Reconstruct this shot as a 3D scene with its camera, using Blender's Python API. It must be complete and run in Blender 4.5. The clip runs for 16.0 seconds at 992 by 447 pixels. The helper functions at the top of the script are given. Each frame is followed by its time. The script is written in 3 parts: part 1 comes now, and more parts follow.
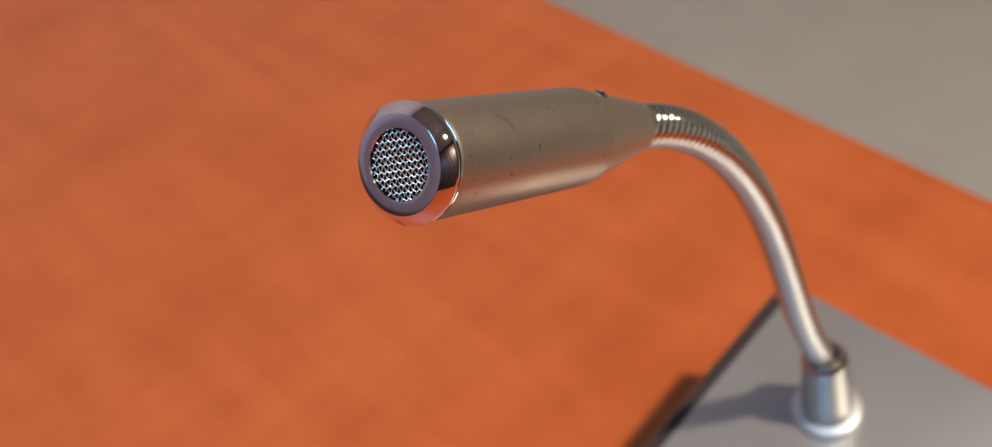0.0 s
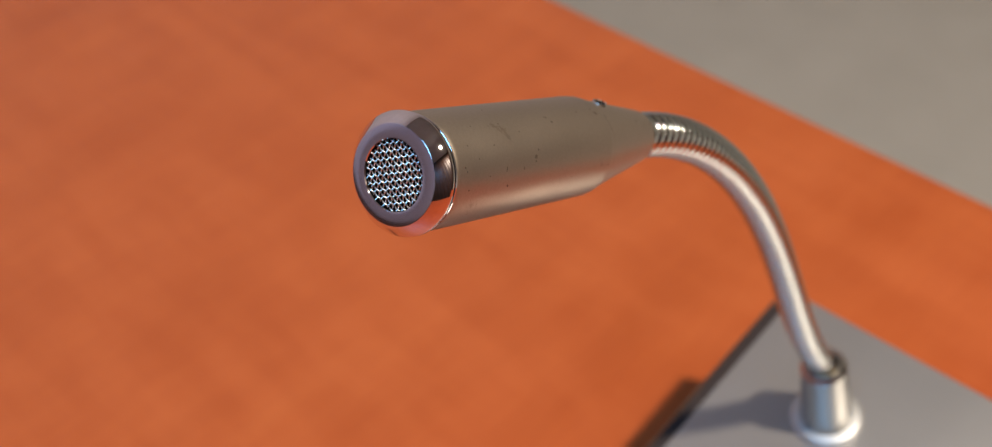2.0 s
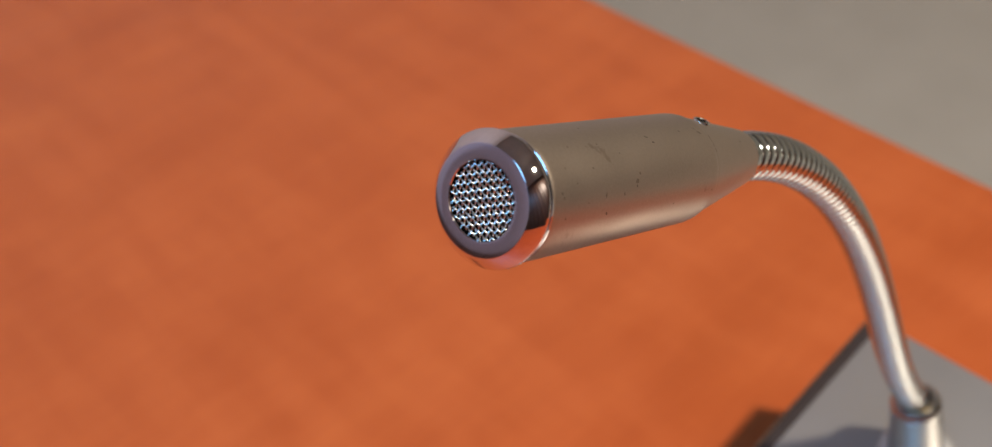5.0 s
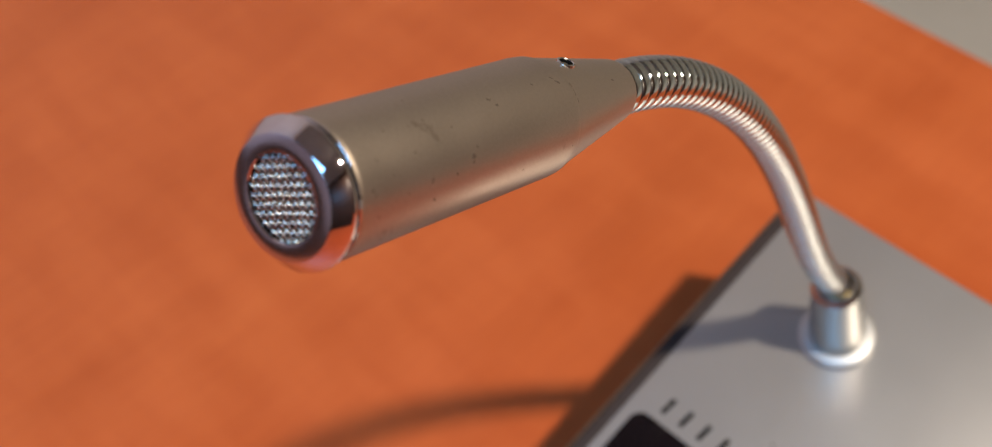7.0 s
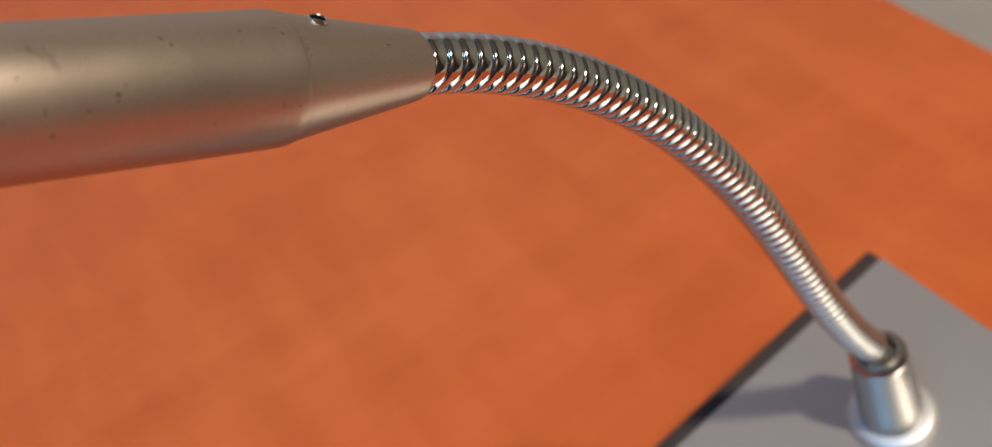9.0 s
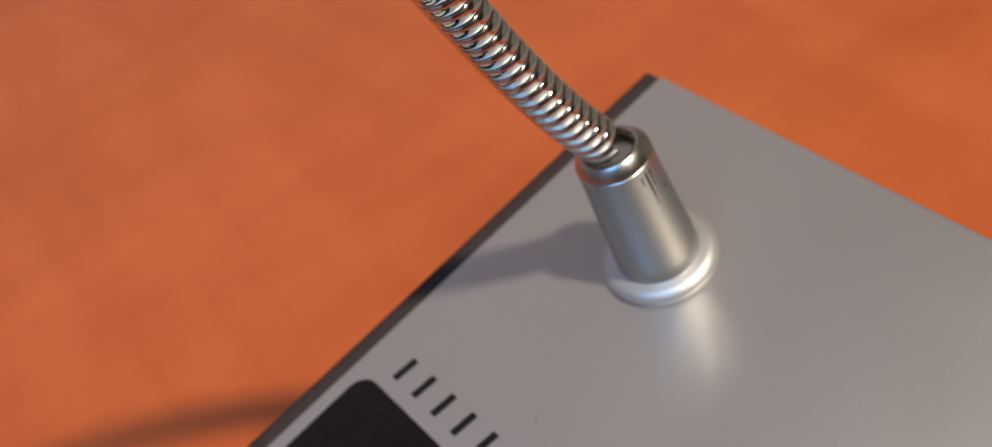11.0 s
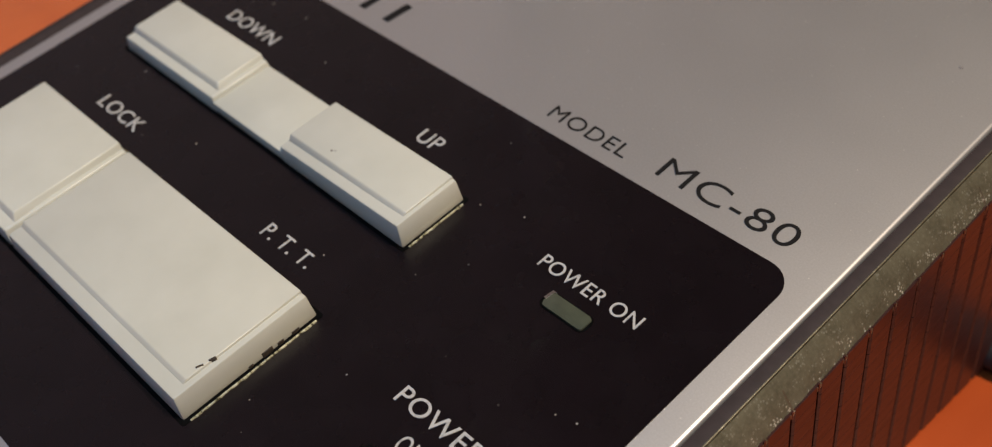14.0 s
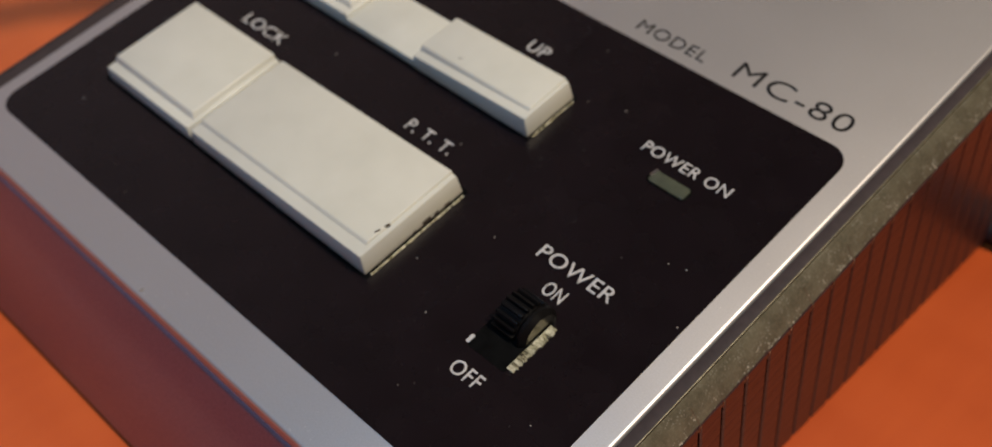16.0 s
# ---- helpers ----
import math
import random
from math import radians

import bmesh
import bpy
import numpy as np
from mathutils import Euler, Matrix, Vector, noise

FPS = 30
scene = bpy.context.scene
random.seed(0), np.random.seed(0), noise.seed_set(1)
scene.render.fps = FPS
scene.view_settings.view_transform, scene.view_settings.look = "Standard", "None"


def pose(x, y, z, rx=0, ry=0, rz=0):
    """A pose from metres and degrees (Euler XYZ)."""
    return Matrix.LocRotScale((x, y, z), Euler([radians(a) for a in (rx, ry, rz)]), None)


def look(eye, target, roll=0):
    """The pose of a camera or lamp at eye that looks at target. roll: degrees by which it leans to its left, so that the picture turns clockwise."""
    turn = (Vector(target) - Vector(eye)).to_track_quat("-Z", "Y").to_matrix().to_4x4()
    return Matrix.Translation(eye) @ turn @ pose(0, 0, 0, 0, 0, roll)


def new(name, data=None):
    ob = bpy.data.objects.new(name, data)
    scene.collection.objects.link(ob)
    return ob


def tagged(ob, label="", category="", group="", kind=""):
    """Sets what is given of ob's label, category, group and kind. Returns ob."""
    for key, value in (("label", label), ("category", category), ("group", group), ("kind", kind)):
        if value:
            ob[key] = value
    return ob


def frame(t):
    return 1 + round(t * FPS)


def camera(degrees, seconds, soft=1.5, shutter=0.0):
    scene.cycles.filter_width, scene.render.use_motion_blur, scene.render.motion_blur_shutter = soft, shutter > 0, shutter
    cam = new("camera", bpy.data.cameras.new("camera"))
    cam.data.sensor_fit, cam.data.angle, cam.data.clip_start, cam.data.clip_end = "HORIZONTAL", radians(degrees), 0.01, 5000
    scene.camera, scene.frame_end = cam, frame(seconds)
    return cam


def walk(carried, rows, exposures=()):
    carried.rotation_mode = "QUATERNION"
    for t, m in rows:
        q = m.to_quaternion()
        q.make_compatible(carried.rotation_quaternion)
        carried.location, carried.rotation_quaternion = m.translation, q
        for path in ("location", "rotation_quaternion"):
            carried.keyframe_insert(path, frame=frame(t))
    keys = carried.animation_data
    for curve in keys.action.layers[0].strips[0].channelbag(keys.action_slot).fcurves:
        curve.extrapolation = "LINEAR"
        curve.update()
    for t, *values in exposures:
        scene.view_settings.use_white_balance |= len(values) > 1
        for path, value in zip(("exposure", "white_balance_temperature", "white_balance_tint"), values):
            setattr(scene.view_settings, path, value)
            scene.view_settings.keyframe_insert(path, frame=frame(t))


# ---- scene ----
cam = camera(45.63, 16.0, soft=1.2)
cam.data.dof.use_dof = True
cam.data.dof.focus_distance = 0.112
cam.data.dof.aperture_fstop = 30.0

PATH = [
    (0, 0.09605, -0.12566, 1.00209, 47.526, 4.436, 43.503),
    (0.5, 0.09637, -0.12467, 1.00212, 47.450, 4.245, 43.769),
    (1, 0.09617, -0.12434, 1.00210, 47.452, 4.120, 43.751),
    (1.5, 0.09668, -0.12429, 1.00270, 47.252, 3.735, 44.488),
    (2, 0.09571, -0.12390, 1.00257, 47.415, 4.022, 44.181),
    (2.5, 0.09682, -0.11743, 0.99967, 47.522, 5.901, 47.264),
    (2.8, 0.09515, -0.11542, 0.99689, 48.237, 6.903, 47.801),
    (3, 0.09651, -0.11196, 0.99706, 47.978, 7.275, 49.036),
    (5.5, 0.08200, -0.12090, 0.99489, 47.832, 4.468, 44.820),
    (6, 0.07946, -0.11890, 0.99069, 46.507, 3.886, 42.308),
    (6.5, 0.07910, -0.10859, 0.99556, 41.903, 3.223, 43.489),
    (7, 0.08058, -0.09826, 0.99626, 39.048, 4.563, 45.041),
    (7.5, 0.08652, -0.08979, 0.99358, 39.449, 8.712, 49.426),
    (8, 0.09293, -0.08421, 0.99107, 41.359, 10.699, 52.837),
    (8.2, 0.09669, -0.08260, 0.98820, 42.869, 10.726, 53.871),
    (8.5, 0.09902, -0.08126, 0.98206, 44.168, 11.252, 53.946),
    (9, 0.10492, -0.06654, 0.97347, 44.813, 11.107, 54.649),
    (11.3, 0.11561, -0.02902, 0.89045, 49.057, 12.950, 52.138),
    (11.5, 0.11626, -0.03407, 0.88824, 50.236, 10.825, 52.797),
    (12, 0.11993, -0.05251, 0.87056, 53.220, 6.073, 51.217),
    (12.5, 0.12112, -0.06272, 0.86246, 52.893, 3.429, 49.749),
    (13, 0.11978, -0.06992, 0.85760, 52.231, 1.640, 48.372),
    (13.5, 0.13180, -0.07380, 0.85375, 52.102, 0.234, 47.095),
    (14, 0.13688, -0.07765, 0.85303, 50.215, 0.229, 46.312),
    (14.5, 0.13676, -0.08551, 0.85534, 49.704, 0.407, 45.570),
    (15, 0.13811, -0.09564, 0.85497, 48.672, -0.048, 45.091),
    (15.5, 0.13958, -0.10036, 0.86145, 47.455, -0.207, 44.857),
    (16, 0.14090, -0.10698, 0.86696, 46.704, -0.628, 44.544),
]
walk(cam, [(t, pose(x, y, z, rx, ry, rz)) for t, x, y, z, rx, ry, rz in PATH], [(0.0, 0.09, 6400, 14), (9.5, 0.09, 6400, 14), (12.5, -0.09, 6580, 15), (16.0, -0.17, 6650, 16)])

# ---- light: daylight through a skylight, a warm lamp under the ceiling ----
world = bpy.data.worlds.new("sky")
scene.world = world
world.use_nodes = True
wn = world.node_tree.nodes
sky = wn.new("ShaderNodeTexSky")
sky.sky_type, sky.sun_disc = "NISHITA", False
sky.sun_elevation, sky.sun_rotation = radians(35), radians(60)
wn["Background"].inputs["Strength"].default_value = 0.10
world.node_tree.links.new(sky.outputs["Color"], wn["Background"].inputs["Color"])

ROOM = (-1.15, 1.65, -1.95, 2.6, 2.85)   # x from, x to, y from, y to, height
SKY = (-0.10, 0.85, -1.85, -0.62)        # skylight in the ceiling: x from, x to, y from, y to


def lamp(name, shape, size, size_y, energy, colour, m):
    data = bpy.data.lights.new(name, "AREA")
    data.shape, data.size, data.energy, data.color = shape, size, energy, colour
    if shape == "RECTANGLE":
        data.size_y = size_y
    ob = new(name, data)
    ob.matrix_world = m
    return ob


DAY = (0.20, 0.57, 1.0)
lamp("skylight_daylight", "RECTANGLE", SKY[1] - SKY[0] - 0.1, SKY[3] - SKY[2] - 0.1, 23, DAY,
     pose((SKY[0] + SKY[1]) / 2, (SKY[2] + SKY[3]) / 2, ROOM[4] - 0.005))
LAMP = (1.02, 0.295, 2.78)
lamp("ceiling_lamp_light", "DISK", 0.14, 0, 60, (0.955, 0.85, 0.65), look(LAMP, (0.6, 0.2, 0.75)))

# ---- materials ----


def material(name, colour, rough=0.5, metal=0.0, coat=0.0):
    m = bpy.data.materials.new(name)
    m.use_nodes = True
    b = m.node_tree.nodes["Principled BSDF"]
    b.inputs["Base Color"].default_value = (*colour, 1)
    b.inputs["Roughness"].default_value, b.inputs["Metallic"].default_value = rough, metal
    b.inputs["Coat Weight"].default_value = coat
    return m, m.node_tree.nodes, m.node_tree.links, b


def coords(n, l, scale=(1, 1, 1), turn=(0, 0, 0)):
    tc, mp = n.new("ShaderNodeTexCoord"), n.new("ShaderNodeMapping")
    mp.inputs["Scale"].default_value, mp.inputs["Rotation"].default_value = scale, turn
    l.new(tc.outputs["Object"], mp.inputs["Vector"])
    return mp.outputs["Vector"]


def noise_tex(n, l, vec, scale, detail=3.0, rough=0.55):
    t = n.new("ShaderNodeTexNoise")
    t.inputs["Scale"].default_value, t.inputs["Detail"].default_value, t.inputs["Roughness"].default_value = scale, detail, rough
    l.new(vec, t.inputs["Vector"])
    return t.outputs["Fac"]


def ramp(n, l, fac, stops):
    r = n.new("ShaderNodeValToRGB")
    while len(r.color_ramp.elements) < len(stops):
        r.color_ramp.elements.new(0.5)
    for e, (at, c) in zip(r.color_ramp.elements, stops):
        e.position, e.color = at, (*c, 1) if len(c) == 3 else c
    l.new(fac, r.inputs["Fac"])
    return r.outputs["Color"]


def mix(n, l, fac, a, b, how="MIX"):
    x = n.new("ShaderNodeMix")
    x.data_type, x.blend_type = "RGBA", how
    for socket, value in ((x.inputs[0], fac), (x.inputs[6], a), (x.inputs[7], b)):
        if hasattr(value, "links"):
            l.new(value, socket)
        else:
            socket.default_value = value if isinstance(value, float) else (*value, 1)
    return x.outputs[2]


def bump(n, l, b, height, strength, distance):
    k = n.new("ShaderNodeBump")
    k.inputs["Strength"].default_value, k.inputs["Distance"].default_value = strength, distance
    l.new(height, k.inputs["Height"])
    l.new(k.outputs["Normal"], b.inputs["Normal"])


def grey(v):
    return (v, v, v)


# orange cherry-wood laminate
M_WOOD, n, l, b = material("cherry_laminate", (0.5, 0.15, 0.05), 0.42)
b.inputs["Specular IOR Level"].default_value = 0.58
v = coords(n, l, (1, 0.16, 1), (0, 0, radians(-14)))
streak = noise_tex(n, l, v, 60, 3)
fine = noise_tex(n, l, v, 420, 3)
cloud = noise_tex(n, l, coords(n, l), 26, 3)
cross = noise_tex(n, l, coords(n, l, (0.22, 1, 1), (0, 0, radians(-14))), 75, 2)
c = ramp(n, l, streak, [(0.30, (0.412, 0.078, 0.0158)), (0.55, (0.490, 0.100, 0.0226)), (0.75, (0.543, 0.124, 0.0294))])
c = mix(n, l, 0.35, c, ramp(n, l, cloud, [(0.3, (0.403, 0.073, 0.0136)), (0.7, (0.572, 0.130, 0.0328))]))
c = mix(n, l, 0.30, c, ramp(n, l, cross, [(0.40, (0.436, 0.085, 0.0169)), (0.62, (0.577, 0.136, 0.0350))]))
c = mix(n, l, 0.10, c, ramp(n, l, fine, [(0.35, (0.369, 0.069, 0.0136)), (0.65, (0.582, 0.141, 0.0362))]))
# redder and darker towards +x, made uneven by broad noise
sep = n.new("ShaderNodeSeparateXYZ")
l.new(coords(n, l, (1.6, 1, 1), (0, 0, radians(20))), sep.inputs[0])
x_tone = mix(n, l, 0.5, sep.outputs[0], noise_tex(n, l, coords(n, l), 3.5, 2), "ADD")
c = mix(n, l, ramp(n, l, x_tone, [(0.08, grey(0)), (0.50, grey(0.9))]), c, mix(n, l, 1.0, c, (0.86, 0.55, 0.35), "MULTIPLY"))
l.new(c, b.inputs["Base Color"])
l.new(ramp(n, l, cloud, [(0.2, grey(0.36)), (0.8, grey(0.5))]), b.inputs["Roughness"])
bump(n, l, b, fine, 0.05, 0.0002)

# satin silver paint of the top plate
M_PLATE, n, l, b = material("satin_silver_paint", grey(0.45), 0.45, 0.78, 0.3)
b.inputs["Coat Roughness"].default_value, b.inputs["Coat IOR"].default_value = 0.15, 1.5
v = coords(n, l)
grain, blot = noise_tex(n, l, v, 5200, 2), noise_tex(n, l, v, 60, 4)
c = ramp(n, l, grain, [(0.3, (0.47, 0.45, 0.445)), (0.7, (0.52, 0.50, 0.495))])
fl = n.new("ShaderNodeTexVoronoi")
fl.inputs["Scale"].default_value = 2100
l.new(v, fl.inputs["Vector"])
flake = ramp(n, l, fl.outputs["Distance"], [(0.10, grey(1)), (0.22, grey(0))])
c = mix(n, l, mix(n, l, 1.0, flake, ramp(n, l, noise_tex(n, l, v, 900, 2), [(0.60, grey(0)), (0.66, grey(0.7))]), "MULTIPLY"), c, (0.74, 0.72, 0.68))
vo = n.new("ShaderNodeTexVoronoi")
vo.inputs["Scale"].default_value = 75
l.new(v, vo.inputs["Vector"])
dirt = ramp(n, l, vo.outputs["Distance"], [(0.020, grey(1)), (0.045, grey(0))])
thin = ramp(n, l, noise_tex(n, l, v, 31, 1), [(0.60, grey(0)), (0.66, grey(1))])
c = mix(n, l, mix(n, l, 1.0, dirt, thin, "MULTIPLY"), c, (0.10, 0.085, 0.075))
l.new(c, b.inputs["Base Color"])
l.new(ramp(n, l, blot, [(0.3, grey(0.42)), (0.7, grey(0.45))]), b.inputs["Roughness"])
bump(n, l, b, grain, 0.02, 0.00002)

# duller silver of the lower case
M_CASE, n, l, b = material("grey_metallic_case", grey(0.34), 0.33, 0.8)
v = coords(n, l)
c = ramp(n, l, noise_tex(n, l, v, 3000, 3), [(0.3, (0.23, 0.195, 0.26)), (0.7, (0.29, 0.25, 0.325))])
l.new(c, b.inputs["Base Color"])
bump(n, l, b, noise_tex(n, l, v, 2600, 2), 0.05, 0.00004)

# bare sheared metal edge
M_EDGE, n, l, b = material("worn_bare_metal", (0.30, 0.28, 0.21), 0.40, 0.35)
v = coords(n, l)
wear = noise_tex(n, l, v, 2400, 4, 0.65)
cloud = noise_tex(n, l, v, 420, 3)
c = ramp(n, l, wear, [(0.30, (0.105, 0.094, 0.060)), (0.55, (0.165, 0.150, 0.098)), (0.72, (0.25, 0.232, 0.160))])
c = mix(n, l, 0.45, c, ramp(n, l, cloud, [(0.35, (0.095, 0.083, 0.053)), (0.65, (0.225, 0.207, 0.140))]))
# scraped bright along its lower edge
grit = n.new("ShaderNodeTexVoronoi")
grit.inputs["Scale"].default_value = 3000
l.new(v, grit.inputs["Vector"])
low = n.new("ShaderNodeSeparateXYZ")
l.new(coords(n, l, (1, 1, -87)), low.inputs[0])
fleck = mix(n, l, 1.0, ramp(n, l, grit.outputs["Distance"], [(0.22, grey(1)), (0.46, grey(0))]), ramp(n, l, noise_tex(n, l, v, 650, 3, 0.7), [(0.50, grey(0)), (0.58, grey(1))]), "MULTIPLY")
rim = ramp(n, l, low.outputs[2], [(0.17, grey(0.22)), (0.27, grey(1))])
l.new(mix(n, l, mix(n, l, 1.0, fleck, rim, "MULTIPLY"), c, (0.66, 0.64, 0.52)), b.inputs["Base Color"])
b.inputs["Metallic"].default_value = 0.5
l.new(ramp(n, l, wear, [(0.3, grey(0.48)), (0.7, grey(0.34))]), b.inputs["Roughness"])
bump(n, l, b, wear, 0.22, 0.00007)

# dark ribs
M_RIB, n, l, b = material("dark_ribbed_plastic", (0.035, 0.03, 0.03), 0.38, 0.0)
v = coords(n, l)
w = n.new("ShaderNodeTexWave")
w.bands_direction = "Z"
w.inputs["Scale"].default_value, w.inputs["Distortion"].default_value, w.inputs["Detail"].default_value = 95, 0.8, 1.0
l.new(v, w.inputs["Vector"])
l.new(ramp(n, l, noise_tex(n, l, v, 900, 3), [(0.3, (0.026, 0.0065, 0.0055)), (0.7, (0.040, 0.0105, 0.0090))]), b.inputs["Base Color"])
bump(n, l, b, ramp(n, l, w.outputs["Fac"], [(0.0, grey(0)), (0.25, grey(1))]), 0.18, 0.0001)

# black printed panel, with dust
M_PANEL, n, l, b = material("black_panel_film", (0.006, 0.005, 0.0055), 0.28)
b.inputs["Specular IOR Level"].default_value = 0.28
v = coords(n, l)
vo = n.new("ShaderNodeTexVoronoi")
vo.inputs["Scale"].default_value = 460
l.new(v, vo.inputs["Vector"])
dot = ramp(n, l, vo.outputs["Distance"], [(0.03, grey(1)), (0.065, grey(0))])
some = ramp(n, l, noise_tex(n, l, v, 170, 2), [(0.52, grey(0)), (0.58, grey(1))])
haze = ramp(n, l, noise_tex(n, l, v, 160, 4), [(0.35, (0.0044, 0.0024, 0.0034)), (0.75, (0.0066, 0.0038, 0.0052))])
l.new(mix(n, l, mix(n, l, 1.0, dot, some, "MULTIPLY"), haze, (0.30, 0.27, 0.24)), b.inputs["Base Color"])
l.new(ramp(n, l, noise_tex(n, l, v, 240, 5), [(0.3, grey(0.24)), (0.75, grey(0.30))]), b.inputs["Roughness"])

# ivory keys
M_KEY, n, l, b = material("ivory_key_plastic", (0.62, 0.59, 0.50), 0.38)
v = coords(n, l)
c = ramp(n, l, noise_tex(n, l, v, 130, 4), [(0.3, (0.505, 0.492, 0.425)), (0.7, (0.56, 0.545, 0.475))])
vo = n.new("ShaderNodeTexVoronoi")
vo.inputs["Scale"].default_value = 160
l.new(v, vo.inputs["Vector"])
spot = ramp(n, l, vo.outputs["Distance"], [(0.025, grey(1)), (0.07, grey(0))])
few = ramp(n, l, noise_tex(n, l, v, 70, 2), [(0.62, grey(0)), (0.68, grey(0.7))])
c = mix(n, l, mix(n, l, 1.0, spot, few, "MULTIPLY"), c, (0.20, 0.16, 0.12))
l.new(c, b.inputs["Base Color"])
b.inputs["Subsurface Weight"].default_value = 0.0
bump(n, l, b, noise_tex(n, l, v, 2500, 2), 0.05, 0.00005)

# champagne satin aluminium of the head
M_HEAD, n, l, b = material("champagne_satin_aluminium", (0.40, 0.32, 0.25), 0.42, 0.88)
v = coords(n, l)
c = ramp(n, l, noise_tex(n, l, v, 4200, 2), [(0.3, (0.405, 0.325, 0.260)), (0.7, (0.450, 0.365, 0.293))])
smudge = ramp(n, l, noise_tex(n, l, coords(n, l, (1, 1, 0.6)), 520, 5, 0.75), [(0.635, grey(0)), (0.70, grey(0.35))])
near = ramp(n, l, noise_tex(n, l, v, 85, 2), [(0.50, grey(0)), (0.60, grey(1))])
c = mix(n, l, mix(n, l, 1.0, smudge, near, "MULTIPLY"), c, (0.14, 0.09, 0.06))
l.new(c, b.inputs["Base Color"])
l.new(ramp(n, l, noise_tex(n, l, v, 180, 4), [(0.3, grey(0.39)), (0.7, grey(0.45))]), b.inputs["Roughness"])
bump(n, l, b, noise_tex(n, l, v, 4200, 2), 0.03, 0.00003)

M_SATIN, n, l, b = material("satin_nickel", (0.60, 0.60, 0.58), 0.26, 1.0)
v = coords(n, l)
spots = ramp(n, l, noise_tex(n, l, coords(n, l, (1, 1, 0.3)), 700, 5, 0.7), [(0.72, grey(0)), (0.76, grey(0.8))])
l.new(mix(n, l, spots, (0.44, 0.44, 0.43), (0.12, 0.09, 0.06)), b.inputs["Base Color"])
l.new(ramp(n, l, noise_tex(n, l, v, 300, 4), [(0.3, grey(0.27)), (0.7, grey(0.32))]), b.inputs["Roughness"])

M_FLANGE, n, l, b = material("matt_aluminium", (0.60, 0.59, 0.59), 0.47, 0.8)
bump(n, l, b, noise_tex(n, l, coords(n, l), 2500, 3), 0.06, 0.00005)
M_SHADE, n, l, b = material("dark_grey_plastic", (0.05, 0.045, 0.045), 0.7)
b.inputs["Specular IOR Level"].default_value = 0.3
l.new(ramp(n, l, noise_tex(n, l, coords(n, l), 900, 3), [(0.3, (0.032, 0.022, 0.021)), (0.7, (0.044, 0.030, 0.029))]), b.inputs["Base Color"])
M_CHROME, n, l, b = material("polished_chrome", (0.82, 0.76, 0.78), 0.04, 1.0)
l.new(ramp(n, l, noise_tex(n, l, coords(n, l), 500, 4), [(0.4, grey(0.03)), (0.8, grey(0.06))]), b.inputs["Roughness"])
M_RINGFACE, n, l, b = material("brushed_chrome_face", (0.84, 0.72, 0.78), 0.17, 1.0)
M_COIL, n, l, b = material("chromed_coil_steel", (0.63, 0.69, 0.70), 0.07, 1.0)
l.new(ramp(n, l, noise_tex(n, l, coords(n, l), 800, 4), [(0.35, grey(0.07)), (0.75, grey(0.11))]), b.inputs["Roughness"])
M_WIRE, n, l, b = material("bright_wire_steel", (0.72, 0.72, 0.70), 0.22, 1.0)
M_DARK, n, l, b = material("black_void", (0.006, 0.006, 0.006), 0.6)
b.inputs["Specular IOR Level"].default_value = 0.03
l.new(ramp(n, l, noise_tex(n, l, coords(n, l), 600, 2), [(0.3, grey(0.0020)), (0.7, grey(0.0045))]), b.inputs["Base Color"])
M_SLIDER, n, l, b = material("black_slider_plastic", (0.004, 0.0035, 0.0035), 0.25)
l.new(ramp(n, l, noise_tex(n, l, coords(n, l), 900, 3), [(0.3, grey(0.35)), (0.7, grey(0.5))]), b.inputs["Roughness"])
b.inputs["Specular IOR Level"].default_value = 0.12
M_WORN, n, l, b = material("worn_brass_fleck", (0.62, 0.56, 0.36), 0.4, 0.6)
l.new(ramp(n, l, noise_tex(n, l, coords(n, l), 2600, 4, 0.7), [(0.50, (0.03, 0.025, 0.015)), (0.58, (0.45, 0.40, 0.24)), (0.66, (0.75, 0.70, 0.52))]), b.inputs["Base Color"])
M_BRASS, n, l, b = material("scraped_brass_edge", (0.62, 0.56, 0.36), 0.38, 0.6)
l.new(ramp(n, l, noise_tex(n, l, coords(n, l, (0.35, 1, 1)), 2400, 4, 0.7), [(0.38, (0.06, 0.05, 0.03)), (0.46, (0.45, 0.41, 0.25)), (0.62, (0.80, 0.76, 0.58))]), b.inputs["Base Color"])
M_GREASE, n, l, b = material("brown_gold_grease", (0.20, 0.14, 0.04), 0.3, 0.8)
l.new(ramp(n, l, noise_tex(n, l, coords(n, l), 1500, 3), [(0.35, (0.05, 0.035, 0.012)), (0.62, (0.34, 0.25, 0.09))]), b.inputs["Base Color"])
M_LED, n, l, b = material("unlit_green_lens", (0.085, 0.105, 0.062), 0.22)
l.new(ramp(n, l, noise_tex(n, l, coords(n, l), 500, 2), [(0.3, (0.050, 0.056, 0.038)), (0.7, (0.066, 0.073, 0.050))]), b.inputs["Base Color"])
M_WHITE, n, l, b = material("white_screen_print", (0.60, 0.57, 0.55), 0.6)
l.new(ramp(n, l, noise_tex(n, l, coords(n, l), 2200, 3), [(0.30, (0.30, 0.285, 0.275)), (0.5, (0.46, 0.44, 0.425))]), b.inputs["Base Color"])
M_BLACK, n, l, b = material("black_screen_print", (0.010, 0.009, 0.009), 0.6)
b.inputs["Specular IOR Level"].default_value = 0.15
M_SMUDGE, n, l, b = material("grey_smudge", (0.20, 0.18, 0.17), 0.6)
